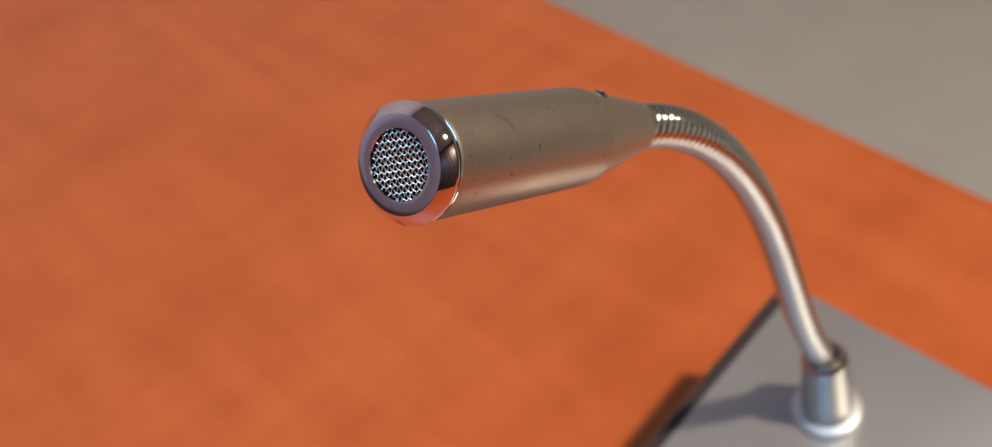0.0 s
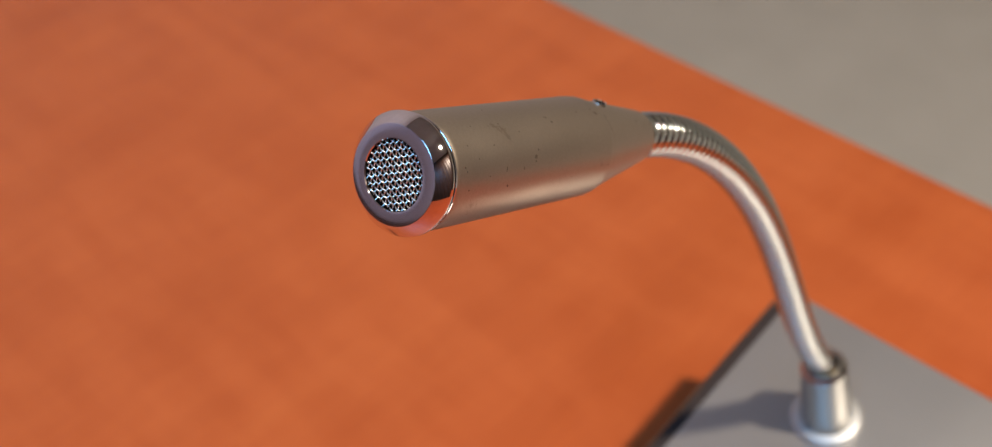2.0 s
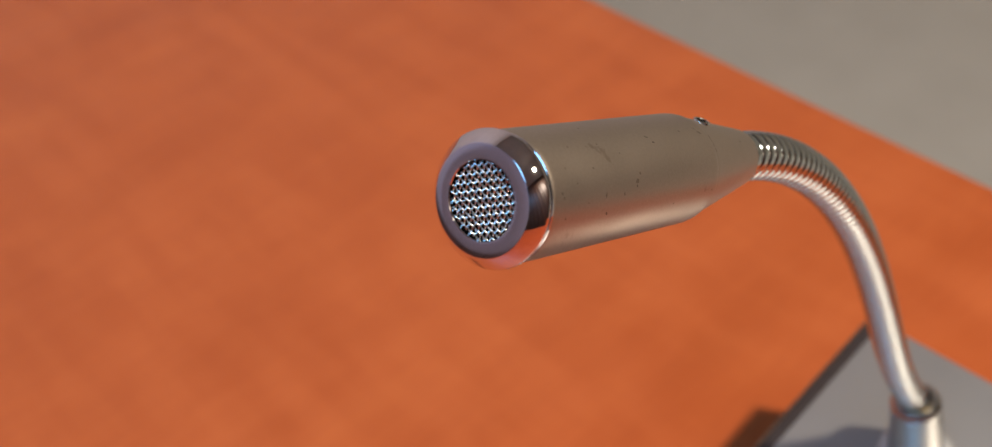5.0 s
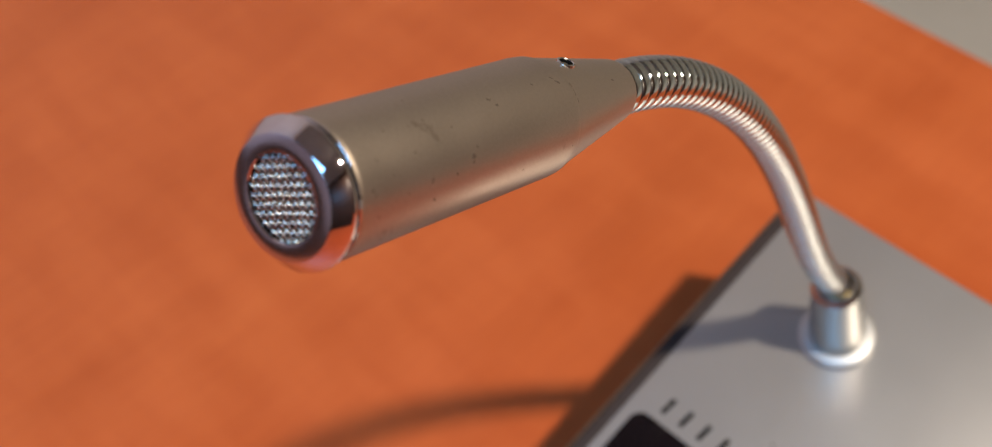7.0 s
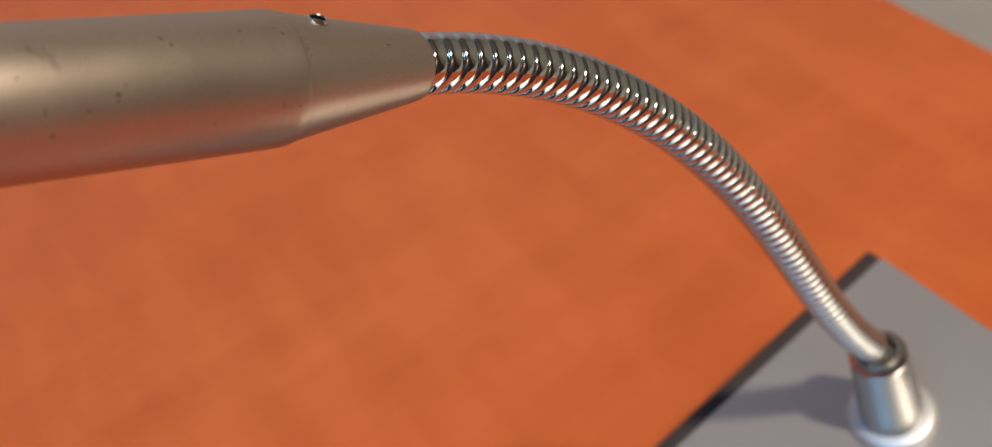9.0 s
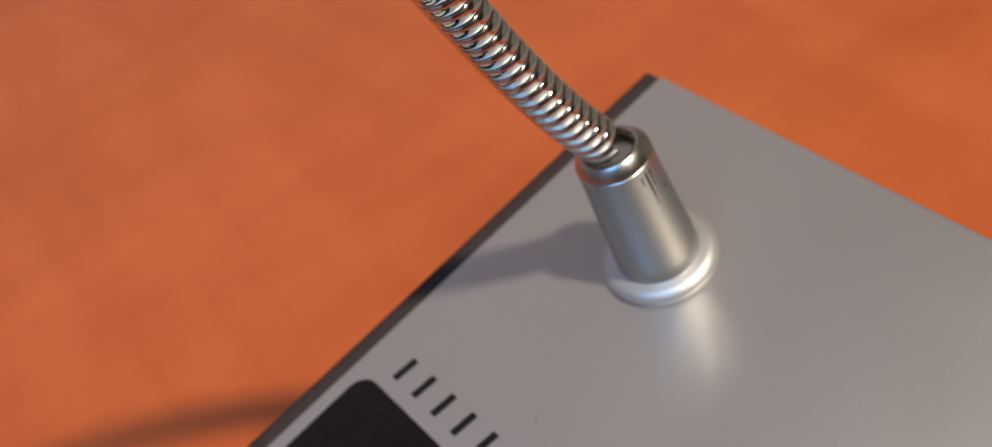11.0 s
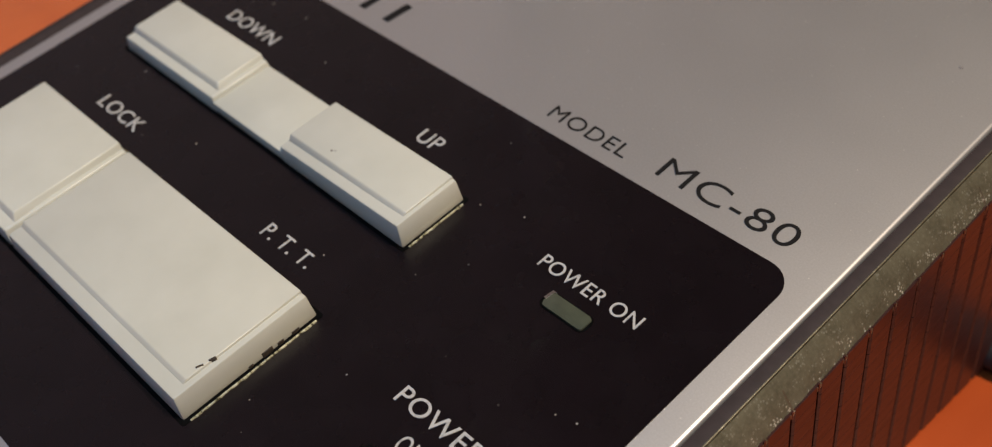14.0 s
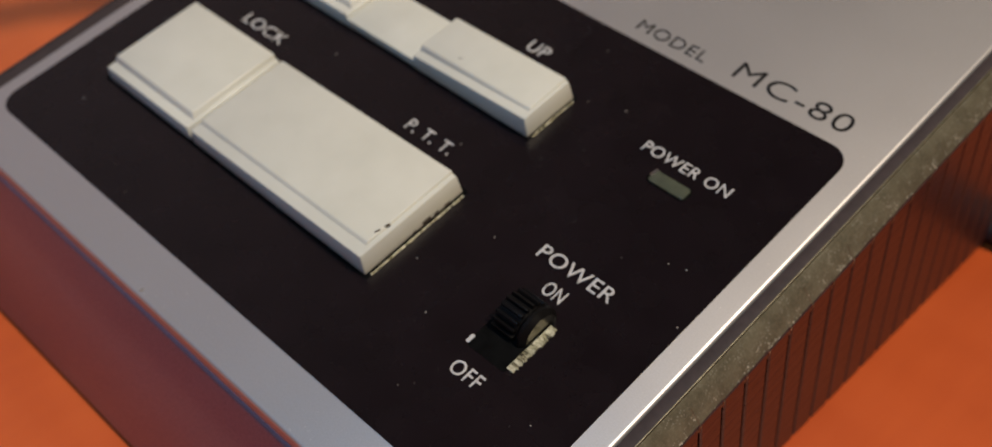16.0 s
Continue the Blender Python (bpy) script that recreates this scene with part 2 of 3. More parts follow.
M_GRIME, n, l, b = material("dried_grime", (0.03, 0.02, 0.013), 0.6)
l.new(ramp(n, l, noise_tex(n, l, coords(n, l), 2500, 3), [(0.3, (0.02, 0.013, 0.008)), (0.7, (0.06, 0.042, 0.03))]), b.inputs["Base Color"])
M_SPECK, n, l, b = material("brown_dried_speck", (0.07, 0.045, 0.03), 0.6)
l.new(ramp(n, l, noise_tex(n, l, coords(n, l), 3500, 3), [(0.35, (0.045, 0.028, 0.018)), (0.65, (0.13, 0.09, 0.065))]), b.inputs["Base Color"])
M_RUBBER, n, l, b = material("black_rubber", (0.02, 0.02, 0.02), 0.8)
M_FLOOR, n, l, b = material("grey_floor_covering", (0.34, 0.31, 0.27), 0.8)
l.new(ramp(n, l, noise_tex(n, l, coords(n, l), 9, 4), [(0.3, (0.47, 0.43, 0.378)), (0.7, (0.51, 0.468, 0.413))]), b.inputs["Base Color"])
bump(n, l, b, noise_tex(n, l, coords(n, l), 300, 3), 0.3, 0.001)
M_WALL, n, l, b = material("matt_wall_paint", (0.62, 0.58, 0.52), 0.85)
l.new(ramp(n, l, noise_tex(n, l, coords(n, l), 3, 4), [(0.3, (0.30, 0.27, 0.24)), (0.7, (0.36, 0.325, 0.29))]), b.inputs["Base Color"])
M_PALE, n, l, b = material("pale_wall_paint", (0.70, 0.66, 0.70), 0.85)
l.new(ramp(n, l, noise_tex(n, l, coords(n, l), 3, 4), [(0.3, (0.475, 0.43, 0.475)), (0.7, (0.53, 0.48, 0.53))]), b.inputs["Base Color"])
M_CREAM, n, l, b = material("cream_wall_paint", (0.66, 0.60, 0.50), 0.85)
l.new(ramp(n, l, noise_tex(n, l, coords(n, l), 3, 4), [(0.3, (0.40, 0.355, 0.29)), (0.7, (0.455, 0.405, 0.335))]), b.inputs["Base Color"])
M_MAUVE, n, l, b = material("mauve_wall_paint", (0.21, 0.18, 0.20), 0.85)
l.new(ramp(n, l, noise_tex(n, l, coords(n, l), 3, 4), [(0.3, (0.26, 0.215, 0.235)), (0.7, (0.31, 0.26, 0.285))]), b.inputs["Base Color"])
M_CEIL, n, l, b = material("white_ceiling_paint", (0.60, 0.60, 0.60), 0.9)
l.new(ramp(n, l, noise_tex(n, l, coords(n, l), 4, 3), [(0.3, grey(0.32)), (0.7, grey(0.36))]), b.inputs["Base Color"])
M_DARK_BOARD, n, l, b = material("dark_stained_wood", (0.05, 0.022, 0.014), 0.45)
l.new(ramp(n, l, noise_tex(n, l, coords(n, l, (1, 6, 0.4)), 14, 4), [(0.3, (0.032, 0.014, 0.009)), (0.7, (0.065, 0.030, 0.018))]), b.inputs["Base Color"])
M_FRAME, n, l, b = material("white_window_paint", (0.75, 0.75, 0.73), 0.4)
M_GLASS, n, l, b = material("window_glass", (1, 1, 1), 0.0)
b.inputs["Transmission Weight"].default_value = 1.0

# ---- mesh helpers ----
U = 0.0115                                     # grid unit of the microphone's own drawing, in metres
TILT = 10.758                                  # slope of the sloped top
BASE = pose(0, 0, 0.77728, TILT, 0, 0)         # from the drawing to the room
TABLE_H, TABLE_K = -3.3, -0.19                 # the table in the drawing: z = H + K * y


def finish(name, bm, mat, smooth=40.0):
    bmesh.ops.recalc_face_normals(bm, faces=bm.faces)
    me = bpy.data.meshes.new(name)
    bm.to_mesh(me)
    bm.free()
    me.materials.append(mat)
    if smooth:
        me.set_sharp_from_angle(angle=radians(smooth))
        for p in me.polygons:
            p.use_smooth = True
    return me


def part(name, bm, mat, parent, label="", smooth=40.0, unit=U):
    """Links a bmesh, drawn in grid units, as one mesh under a thing or part."""
    bmesh.ops.scale(bm, vec=(unit, unit, unit), verts=bm.verts)
    ob = new(name, finish(name, bm, mat, smooth))
    ob.parent = parent
    return tagged(ob, label)


def block(bm, lo, hi, bevel=0.0, seg=2, m=None):
    made = bmesh.ops.create_cube(bm, size=1.0)["verts"]
    for p in made:
        p.co = Vector([lo[i] if p.co[i] < 0 else hi[i] for i in range(3)])
    if bevel:
        edges = list({e for p in made for e in p.link_edges})
        out = bmesh.ops.bevel(bm, geom=edges, offset=bevel, segments=seg, profile=0.5, affect="EDGES")
        made = list({p for f in out["faces"] for p in f.verts} | {p for p in made if p.is_valid})
    if m is not None:
        bmesh.ops.transform(bm, matrix=m, verts=[p for p in made if p.is_valid])
    return made


def prism(bm, outline, z0, z1):
    """Extrudes an outline in x, y from z0 to z1."""
    low = [bm.verts.new((x, y, z0)) for x, y in outline]
    top = [bm.verts.new((x, y, z1)) for x, y in outline]
    bm.faces.new(top), bm.faces.new(low[::-1])
    for i in range(len(low)):
        j = (i + 1) % len(low)
        bm.faces.new((low[i], low[j], top[j], top[i]))
    return low, top


def rounded(x0, x1, y0, y1, r, k=8):
    pts = []
    for cx, cy, a in ((x1 - r, y1 - r, 0), (x0 + r, y1 - r, 90), (x0 + r, y0 + r, 180), (x1 - r, y0 + r, 270)):
        pts += [(cx + r * math.cos(radians(a + 90 * i / k)), cy + r * math.sin(radians(a + 90 * i / k))) for i in range(k + 1)]
    return pts


def lathe(bm, profile, m, seg=72, closed=False):
    """Turns a profile of (distance along the axis, radius) about local z."""
    rings = []
    for s, r in profile:
        if r <= 1e-6:
            rings.append([bm.verts.new(m @ Vector((0, 0, s)))])
        else:
            rings.append([bm.verts.new(m @ Vector((r * math.cos(2 * math.pi * i / seg), r * math.sin(2 * math.pi * i / seg), s))) for i in range(seg)])
    if closed:
        rings.append(rings[0])
    for a, b_ in zip(rings, rings[1:]):
        for i in range(seg):
            j = (i + 1) % seg
            q = [a[i % len(a)], a[j % len(a)], b_[j % len(b_)], b_[i % len(b_)]]
            bm.faces.new(list(dict.fromkeys(q)))


def along(start, way):
    """A pose whose local z runs from start along way."""
    return Matrix.Translation(start) @ Vector(way).to_track_quat("Z", "Y").to_matrix().to_4x4()


def thing(name, m, label, category, group="", kind=""):
    ob = new(name)
    ob.matrix_world = m
    return tagged(ob, label, category, group, kind)


# ---- the room ----
x0, x1, y0, y1, hi = ROOM
TH = 0.12


def slab(name, lo, hi_, mat, label, category):
    bm = bmesh.new()
    block(bm, lo, hi_)
    ob = new(name, finish(name, bm, mat, 0))
    return tagged(ob, label, category, "", "structure")


slab("floor", (x0 - TH, y0 - TH, -0.1), (x1 + TH, y1 + TH, 0.0), M_FLOOR, "plain grey-beige floor covering under the table", "floor")
slab("wall_north", (x0 - TH, y1, 0), (x1 + TH, y1 + TH, hi), M_CREAM, "plain cream painted wall", "wall")
slab("wall_west", (x0 - TH, y0, 0), (x0, y1, hi), M_PALE, "plain pale painted wall", "wall")
slab("wall_south", (x0 - TH, y0 - TH, 0), (x1 + TH, y0, hi), M_MAUVE, "plain mauve painted wall", "wall")


def window(name, label, category, m, wide, high):
    """A framed opening with two panes, drawn upright in x and z and turned by m."""
    ob = thing(name, m, label, category, "", "structure")
    bm = bmesh.new()
    for lo, up in (((0, 0), (0.05, high)), ((wide - 0.05, 0), (wide, high)), ((0.05, 0), (wide - 0.05, 0.05)), ((0.05, high - 0.05), (wide - 0.05, high)), ((wide / 2 - 0.03, 0.05), (wide / 2 + 0.03, high - 0.05))):
        block(bm, (lo[0], -0.09, lo[1]), (up[0], -0.04, up[1]), 0.004)
    part("window_frame", bm, M_FRAME, ob, unit=1)
    for xa, xb in ((0.05, wide / 2 - 0.03), (wide / 2 + 0.03, wide - 0.05)):
        bm = bmesh.new()
        block(bm, (xa, -0.068, 0.05), (xb, -0.062, high - 0.05))
        part("pane", bm, M_GLASS, ob, unit=1, smooth=0).visible_shadow = False


slab("wall_east", (x1, y0, 0), (x1 + TH, y1, hi), M_WALL, "plain beige painted wall", "wall")
bm = bmesh.new()
a0, a1, b0, b1 = SKY
for lo, up in (((x0 - TH, y0 - TH), (a0, y1 + TH)), ((a1, y0 - TH), (x1 + TH, y1 + TH)), ((a0, y0 - TH), (a1, b0)), ((a0, b1), (a1, y1 + TH))):
    block(bm, (*lo, hi), (*up, hi + 0.12))
tagged(new("ceiling", finish("ceiling", bm, M_CEIL, 0)), "plain white painted ceiling with a skylight opening", "ceiling", "", "structure")
window("window_1", "white-framed skylight that lets cool daylight in", "skylight", pose(a0, b1, hi, -90), a1 - a0, b1 - b0)


def dark_boards(lo, hi_, along_y, count, label):
    """Unseen dark boards side by side under a rail, added for dark reflections."""
    ob = thing("dark_boards", pose(0, 0, 0), label, "wall panelling", "", "structure")
    k = 1 if along_y else 0
    step = (hi_[k] - lo[k]) / count
    for i in range(count):
        bm = bmesh.new()
        a, b_ = list(lo), list(hi_)
        a[k], b_[k], b_[2] = lo[k] + i * step + 0.002, lo[k] + (i + 1) * step - 0.002, hi_[2] - 0.05
        block(bm, a, b_, 0.003)
        part("board", bm, M_DARK_BOARD, ob, unit=1)
    bm = bmesh.new()
    block(bm, (lo[0] - 0.004, lo[1] - 0.004, hi_[2] - 0.048), (hi_[0] + 0.004, hi_[1] + 0.004, hi_[2]), 0.004)
    part("rail", bm, M_DARK_BOARD, ob, unit=1)


# added out of view to darken what the head's chrome ring mirrors
dark_boards((x1 - 0.020, y0 + 0.03, 0.005), (x1 - 0.005, 1.9, 2.82), True, 18, "unseen dark boards over the whole wall, added for dark reflections")
dark_boards((x0 + 0.03, y0 + 0.005, 0.005), (x1 - 0.03, y0 + 0.020, 0.86), False, 12, "unseen dark boards on the lower wall, added for dark reflections")
dark_boards((x0 + 0.005, y0 + 0.03, 0.005), (x0 + 0.020, -0.66, 0.86), True, 5, "unseen dark boards on the lower wall, added for dark reflections")

# round fitting of the lamp under the ceiling
fitting = thing("ceiling_lamp", pose(LAMP[0], LAMP[1], hi), "small round white lamp fitting under the ceiling", "ceiling lamp", "", "structure")
bm = bmesh.new()
lathe(bm, [(0, 0), (0, 0.105), (-0.010, 0.110), (-0.040, 0.104), (-0.040, 0)], pose(0, 0, 0), 48)
part("housing", bm, M_FRAME, fitting, unit=1)
bm = bmesh.new()
lathe(bm, [(-0.036, 0.090), (-0.036, 0.100), (-0.052, 0.100), (-0.056, 0.095), (-0.052, 0.090)], pose(0, 0, 0), 48, closed=True)
part("rim", bm, M_FRAME, fitting, unit=1)

# ---- the table ----
EDGE_Y = 0.1775
table = thing("table", pose(0, 0, 0, 0, 0, -1.4), "orange cherry-wood laminate table with a plain top", "table")
bm = bmesh.new()
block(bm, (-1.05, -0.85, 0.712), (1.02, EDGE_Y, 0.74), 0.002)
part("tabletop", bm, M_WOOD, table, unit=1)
for x in (-0.98, 0.90):
    for y in (-0.80, EDGE_Y - 0.10):
        bm = bmesh.new()
        block(bm, (x, y, 0.0), (x + 0.05, y + 0.05, 0.712), 0.003)
        part("leg", bm, M_WOOD, table, unit=1)

# ---- the desk microphone ----
mic = thing("desk_microphone", BASE, "silver-grey desk microphone with ivory keys and a gooseneck on the table", "microphone")
PX0, PX1, PY0, PY1 = -0.24, 8.69, -6.0, 5.50
CX0, CX1 = -0.55, 9.0


def table_z(y):
    return TABLE_H + TABLE_K * y


LIFT = 0.05
bm = bmesh.new()
side = [(-6.02, -0.30), (-6.93, table_z(-6.93) + LIFT), (5.48, table_z(5.48) + LIFT), (5.48, -0.30)]
lows = [[bm.verts.new((x, y, z)) for y, z in side] for x in (CX0, CX1)]
bm.faces.new(lows[0]), bm.faces.new(lows[1][::-1])
for i in range(4):
    j = (i + 1) % 4
    bm.faces.new((lows[0][i], lows[1][i], lows[1][j], lows[0][j]))
bmesh.ops.bevel(bm, geom=list(bm.edges), offset=0.05, segments=2, profile=0.5, affect="EDGES")
part("case", bm, M_CASE, mic, "grey metallic lower case with a sloped front")
for x in (0.3, 8.1):
    for y in (-6.1, 4.7):
        bm = bmesh.new()
        lathe(bm, [(0, 0), (0, 0.33), (LIFT + 0.1, 0.36), (LIFT + 0.1, 0)], Matrix.Translation((x, y, table_z(y))) @ pose(0, 0, 0, -TILT), 24)
        part("foot", bm, M_RUBBER, mic, "black rubber foot")
for sgn, xa in ((-1, PX0), (1, PX1)):
    wide = 0.128 if sgn > 0 else 0.215
    bm = bmesh.new()
    block(bm, (min(xa + sgn * 0.004, xa + sgn * wide), -5.97, -0.32), (max(xa + sgn * 0.004, xa + sgn * wide), 5.47, -0.024), 0.010)
    part("side_trim", bm, M_SHADE, mic, "dark grey trim strip")
    bm = bmesh.new()
    xs = xa + sgn * (wide + 0.008)
    block(bm, (xs - 0.007, -5.96, -0.06), (xs + 0.007, 5.46, -0.014), 0.006)
    part("bead", bm, M_EDGE if sgn > 0 else M_SHADE, mic, "thin bead beside the trim strip")
    bm = bmesh.new()
    rnd = random.Random(4)
    steps = 780
    rings = []
    for i in range(steps + 1):
        y = -5.96 + 11.42 * i / steps
        low = -0.312 - 0.012 * rnd.random() - 0.018 * ((y + 5.80) / 0.35 % 1.0)
        rings.append([bm.verts.new(Vector((xa + sgn * dx, y, z))) for dx, z in ((wide + 0.022, -0.032), (wide + 0.107, -0.120), (0.352, low), (0.352, low - 0.05), (wide + 0.022, -0.40))])
    for a, b_ in zip(rings, rings[1:]):
        for k in range(5):
            bm.faces.new((a[k], a[(k + 1) % 5], b_[(k + 1) % 5], b_[k]))
    bm.faces.new(rings[0]), bm.faces.new(rings[-1][::-1])
    part("shoulder", bm, M_EDGE, mic, "bare worn metal shoulder", 25)
bm = bmesh.new()
block(bm, (PX0, PY0, -0.31), (PX1, PY1, 0.0), 0.045, 3)
part("top_plate", bm, M_PLATE, mic, "satin silver sloped top plate")
bm = bmesh.new()
prism(bm, rounded(0.0, 8.4, -5.43, 0.0, 0.26), -0.05, 0.008)
panel = part("control_panel", bm, M_PANEL, mic, "glossy black control panel with dust")

# dried specks and smudges
for x, y, z, r in ((2.28, 0.95, 0.0, 0.035), (2.32, 0.93, 0.0, 0.022), (8.05, 3.03, 0.0, 0.03), (4.27, -1.63, 0.272, 0.016), (4.30, -1.61, 0.272, 0.010), (3.82, -5.92, 0.0, 0.03)):
    bm = bmesh.new()
    rnd = random.Random(int(x * 100))
    prism(bm, [(x + r * (0.6 + 0.5 * rnd.random()) * math.cos(k * 0.785), y + r * (0.5 + 0.5 * rnd.random()) * math.sin(k * 0.785)) for k in range(8)], z - 0.02, z + 0.004)
    part("speck", bm, M_SMUDGE, mic, "dark dried speck", 0)

# keys


def key_body(bm, x0, x1, y0, y1, za, zb, pad=0.06, lip=0.17, right=0.0, rise=1.0, fall=0.45, slope=0.0):
    """A key whose top slopes from za to zb, with a raised pad set back from the front lip."""
    got = block(bm, (x0, y0, 0.0), (x1, y1, 1.0))
    for p in got:
        t = (p.co.x - x0) / (x1 - x0)
        if p.co.z > 0.5:
            p.co.z = za + (zb - za) * t
            p.co.y += 0.02 if p.co.y < (y0 + y1) / 2 else -0.02
            p.co.x += 0.02 if t < 0.5 else -0.03
    bmesh.ops.bevel(bm, geom=list({e for p in got for e in p.link_edges}), offset=0.025, segments=2, profile=0.5, affect="EDGES")
    got = block(bm, (x0 + 0.03, y0 + lip, 0.02), (x1 - right - 0.040, y1 - 0.022, 1.0))
    for p in got:
        t = (p.co.x - x0) / (x1 - x0)
        if p.co.z > 0.5:
            p.co.z = za + (zb - za) * t + pad * (rise if t < 0.5 else fall)
            p.co.x -= slope if t > 0.5 else 0.0
        elif p.co.y < (y0 + y1) / 2:
            p.co.y -= 0.30 * lip
            p.co.z = za + (zb - za) * t - 0.015
    bmesh.ops.bevel(bm, geom=list({e for p in got for e in p.link_edges}), offset=0.012, segments=2, profile=0.5, affect="EDGES")


bm = bmesh.new()
key_body(bm, 0.78, 2.56, -1.90, -1.13, 0.17, 0.19, fall=1.0, slope=0.07)
key_body(bm, 3.70, 5.54, -1.90, -1.13, 0.20, 0.27, right=0.03)
block(bm, (2.5, -1.89, 0.0), (3.78, -1.15, 0.13), 0.02)
part("channel_key", bm, M_KEY, mic, "ivory rocker key with two raised ends")
bm = bmesh.new()
key_body(bm, 0.80, 2.50, -4.30, -2.88, 0.19, 0.19, lip=0.19, fall=1.15, slope=0.06)
part("lock_key", bm, M_KEY, mic, "ivory square locking key")
bm = bmesh.new()
key_body(bm, 2.53, 5.53, -4.30, -2.88, 0.20, 0.27, lip=0.20, right=0.05, rise=0.55, fall=0.5)
part("talk_key", bm, M_KEY, mic, "large ivory talk key")
for x, y, lean in ((5.408, -3.945, 0.020), (5.432, -3.830, 0.016)):
    bm = bmesh.new()
    prism(bm, [(x - 0.012, y - 0.030), (x + 0.003, y - 0.036), (x + lean + 0.006, y + 0.026), (x + lean - 0.009, y + 0.032)], 0.26, 0.3035)
    part("chip", bm, M_GRIME, mic, "dark chipped edge of the talk key", 0)
for y, w_, h in ((-3.42, 0.07, 0.05), (-3.28, 0.04, 0.035), (-3.60, 0.03, 0.025), (-3.12, 0.05, 0.03)):
    bm = bmesh.new()
    prism(bm, [(5.50, y - w_), (5.5335, y - w_ * 0.7), (5.536, y), (5.5335, y + w_ * 0.8), (5.50, y + w_)], 0.012, 0.012 + h)
    part("grime", bm, M_GRIME, mic, "dark grime at the foot of the talk key", 0)
for name, a, b_, c_, d_ in (("key_slot", 0.745, 5.575, -1.93, -1.10), ("key_slot", 0.765, 5.575, -4.335, -2.845)):
    bm = bmesh.new()
    prism(bm, rounded(a, b_, c_, d_, 0.03), -0.02, 0.012)
    part(name, bm, M_DARK, panel, "dark gap round the key")
    bm = bmesh.new()
    rnd = random.Random(11)
    ys = [c_ + 0.08 + (d_ - c_ - 0.16) * i / 40 for i in range(41)]
    prism(bm, [(b_ - 0.012, ys[0]), *[(b_ + 0.002 + 0.011 * rnd.random() ** 2, y) for y in ys], (b_ - 0.012, ys[-1])], 0.0, 0.018)
    part("slot_edge", bm, M_BRASS, panel, "worn brass slot edge", 0)

bm = bmesh.new()
prism(bm, rounded(1.35, 2.52, -2.866, -2.832, 0.012), 0.0, 0.020)
part("slot_edge", bm, M_WORN, panel, "worn brass slot edge")

# power lamp and slide switch
bm = bmesh.new()
prism(bm, rounded(6.91, 7.43, -1.58, -1.39, 0.07), 0.0, 0.012)
part("lamp_slot", bm, M_DARK, panel)
bm = bmesh.new()
prism(bm, rounded(6.945, 7.405, -1.565, -1.405, 0.035), 0.0, 0.03)
bmesh.ops.bevel(bm, geom=[e for e in bm.edges if all(p.co.z > 0.02 for p in e.verts)], offset=0.012, segments=2, profile=0.5, affect="EDGES")
lens = part("power_lamp", bm, M_LED, mic, "unlit grey-green lamp lens")
# thin bright sliver that paints a glint on the lens's left end
bm = bmesh.new()
prism(bm, [(6.925, -1.50), (6.955, -1.50), (6.965, -1.415), (6.99, -1.40), (6.94, -1.395)], 0.0, 0.034)
part("glint_edge", bm, M_WIRE, lens, "bright sliver for the glint at the lens end", 0)
bm = bmesh.new()
prism(bm, rounded(6.90, 7.42, -4.22, -3.50, 0.05), 0.0, 0.012)
part("switch_slot", bm, M_DARK, panel, "dark switch slot")
bm = bmesh.new()
rnd = random.Random(9)
ys = [-4.17 + 0.62 * i / 30 for i in range(31)]
prism(bm, [(7.40, -4.17), *[(7.475 + 0.03 * rnd.random(), y) for y in ys], (7.40, -3.55)], 0.0, 0.020)
part("slot_rim", bm, M_BRASS, panel, "scraped brass slot edge", 0)
bm = bmesh.new()
prism(bm, rounded(6.88, 6.92, -4.20, -4.10, 0.01), 0.0, 0.02)
part("slot_rim", bm, M_WHITE, panel, "worn bright slot edge")


def drum(bm, x0, x1, r, y, z, chamfer):
    """An upright wheel whose axis runs across, of which the upper part shows."""
    lathe(bm, [(0, 0), (0, r - chamfer), (chamfer, r), (x1 - x0 - chamfer, r), (x1 - x0, r - chamfer), (x1 - x0, 0)], along(Vector((x0, y, z)), Vector((1, 0, 0))), 48)


bm = bmesh.new()
SY, SZ, SR = -3.67, -0.01, 0.26
drum(bm, 6.95, 7.26, SR - 0.03, SY, SZ, 0.02)
drum(bm, 7.25, 7.385, SR + 0.005, SY, SZ, 0.05)
slider = part("switch_slider", bm, M_SLIDER, mic, "black knurled switch wheel")
for i in range(9):
    a = radians(-72 + 18 * i)
    bm = bmesh.new()
    block(bm, (6.965, -0.016, SR - 0.045), (7.245, 0.016, SR + 0.015), 0.008, m=Matrix.Translation((0, SY, SZ)) @ Matrix.Rotation(a, 4, "X"))
    part("ridge", bm, M_SLIDER, slider)

# printed words


def words(name, body, x, y, width, height, mat, z, weight=0.0, label=""):
    cu = bpy.data.curves.new(name, "FONT")
    cu.body, cu.extrude, cu.size, cu.offset, cu.space_character = body, 0.004, 1.0, weight, 1.08
    tmp = new(name, cu)
    me = bpy.data.meshes.new_from_object(tmp.evaluated_get(bpy.context.evaluated_depsgraph_get()))
    bpy.data.objects.remove(tmp)
    xs, ys = [p.co.x for p in me.vertices], [p.co.y for p in me.vertices]
    sx, sy = width / (max(xs) - min(xs)), height / (max(ys) - min(ys))
    ox, oy = min(xs), min(ys)
    for p in me.vertices:
        p.co = Vector(((p.co.x - ox) * sx + x, (p.co.y - oy) * sy + y, p.co.z + z)) * U
    me.materials.clear()
    me.materials.append(mat)
    ob = new(name, me)
    ob.parent = mic
    return tagged(ob, label)


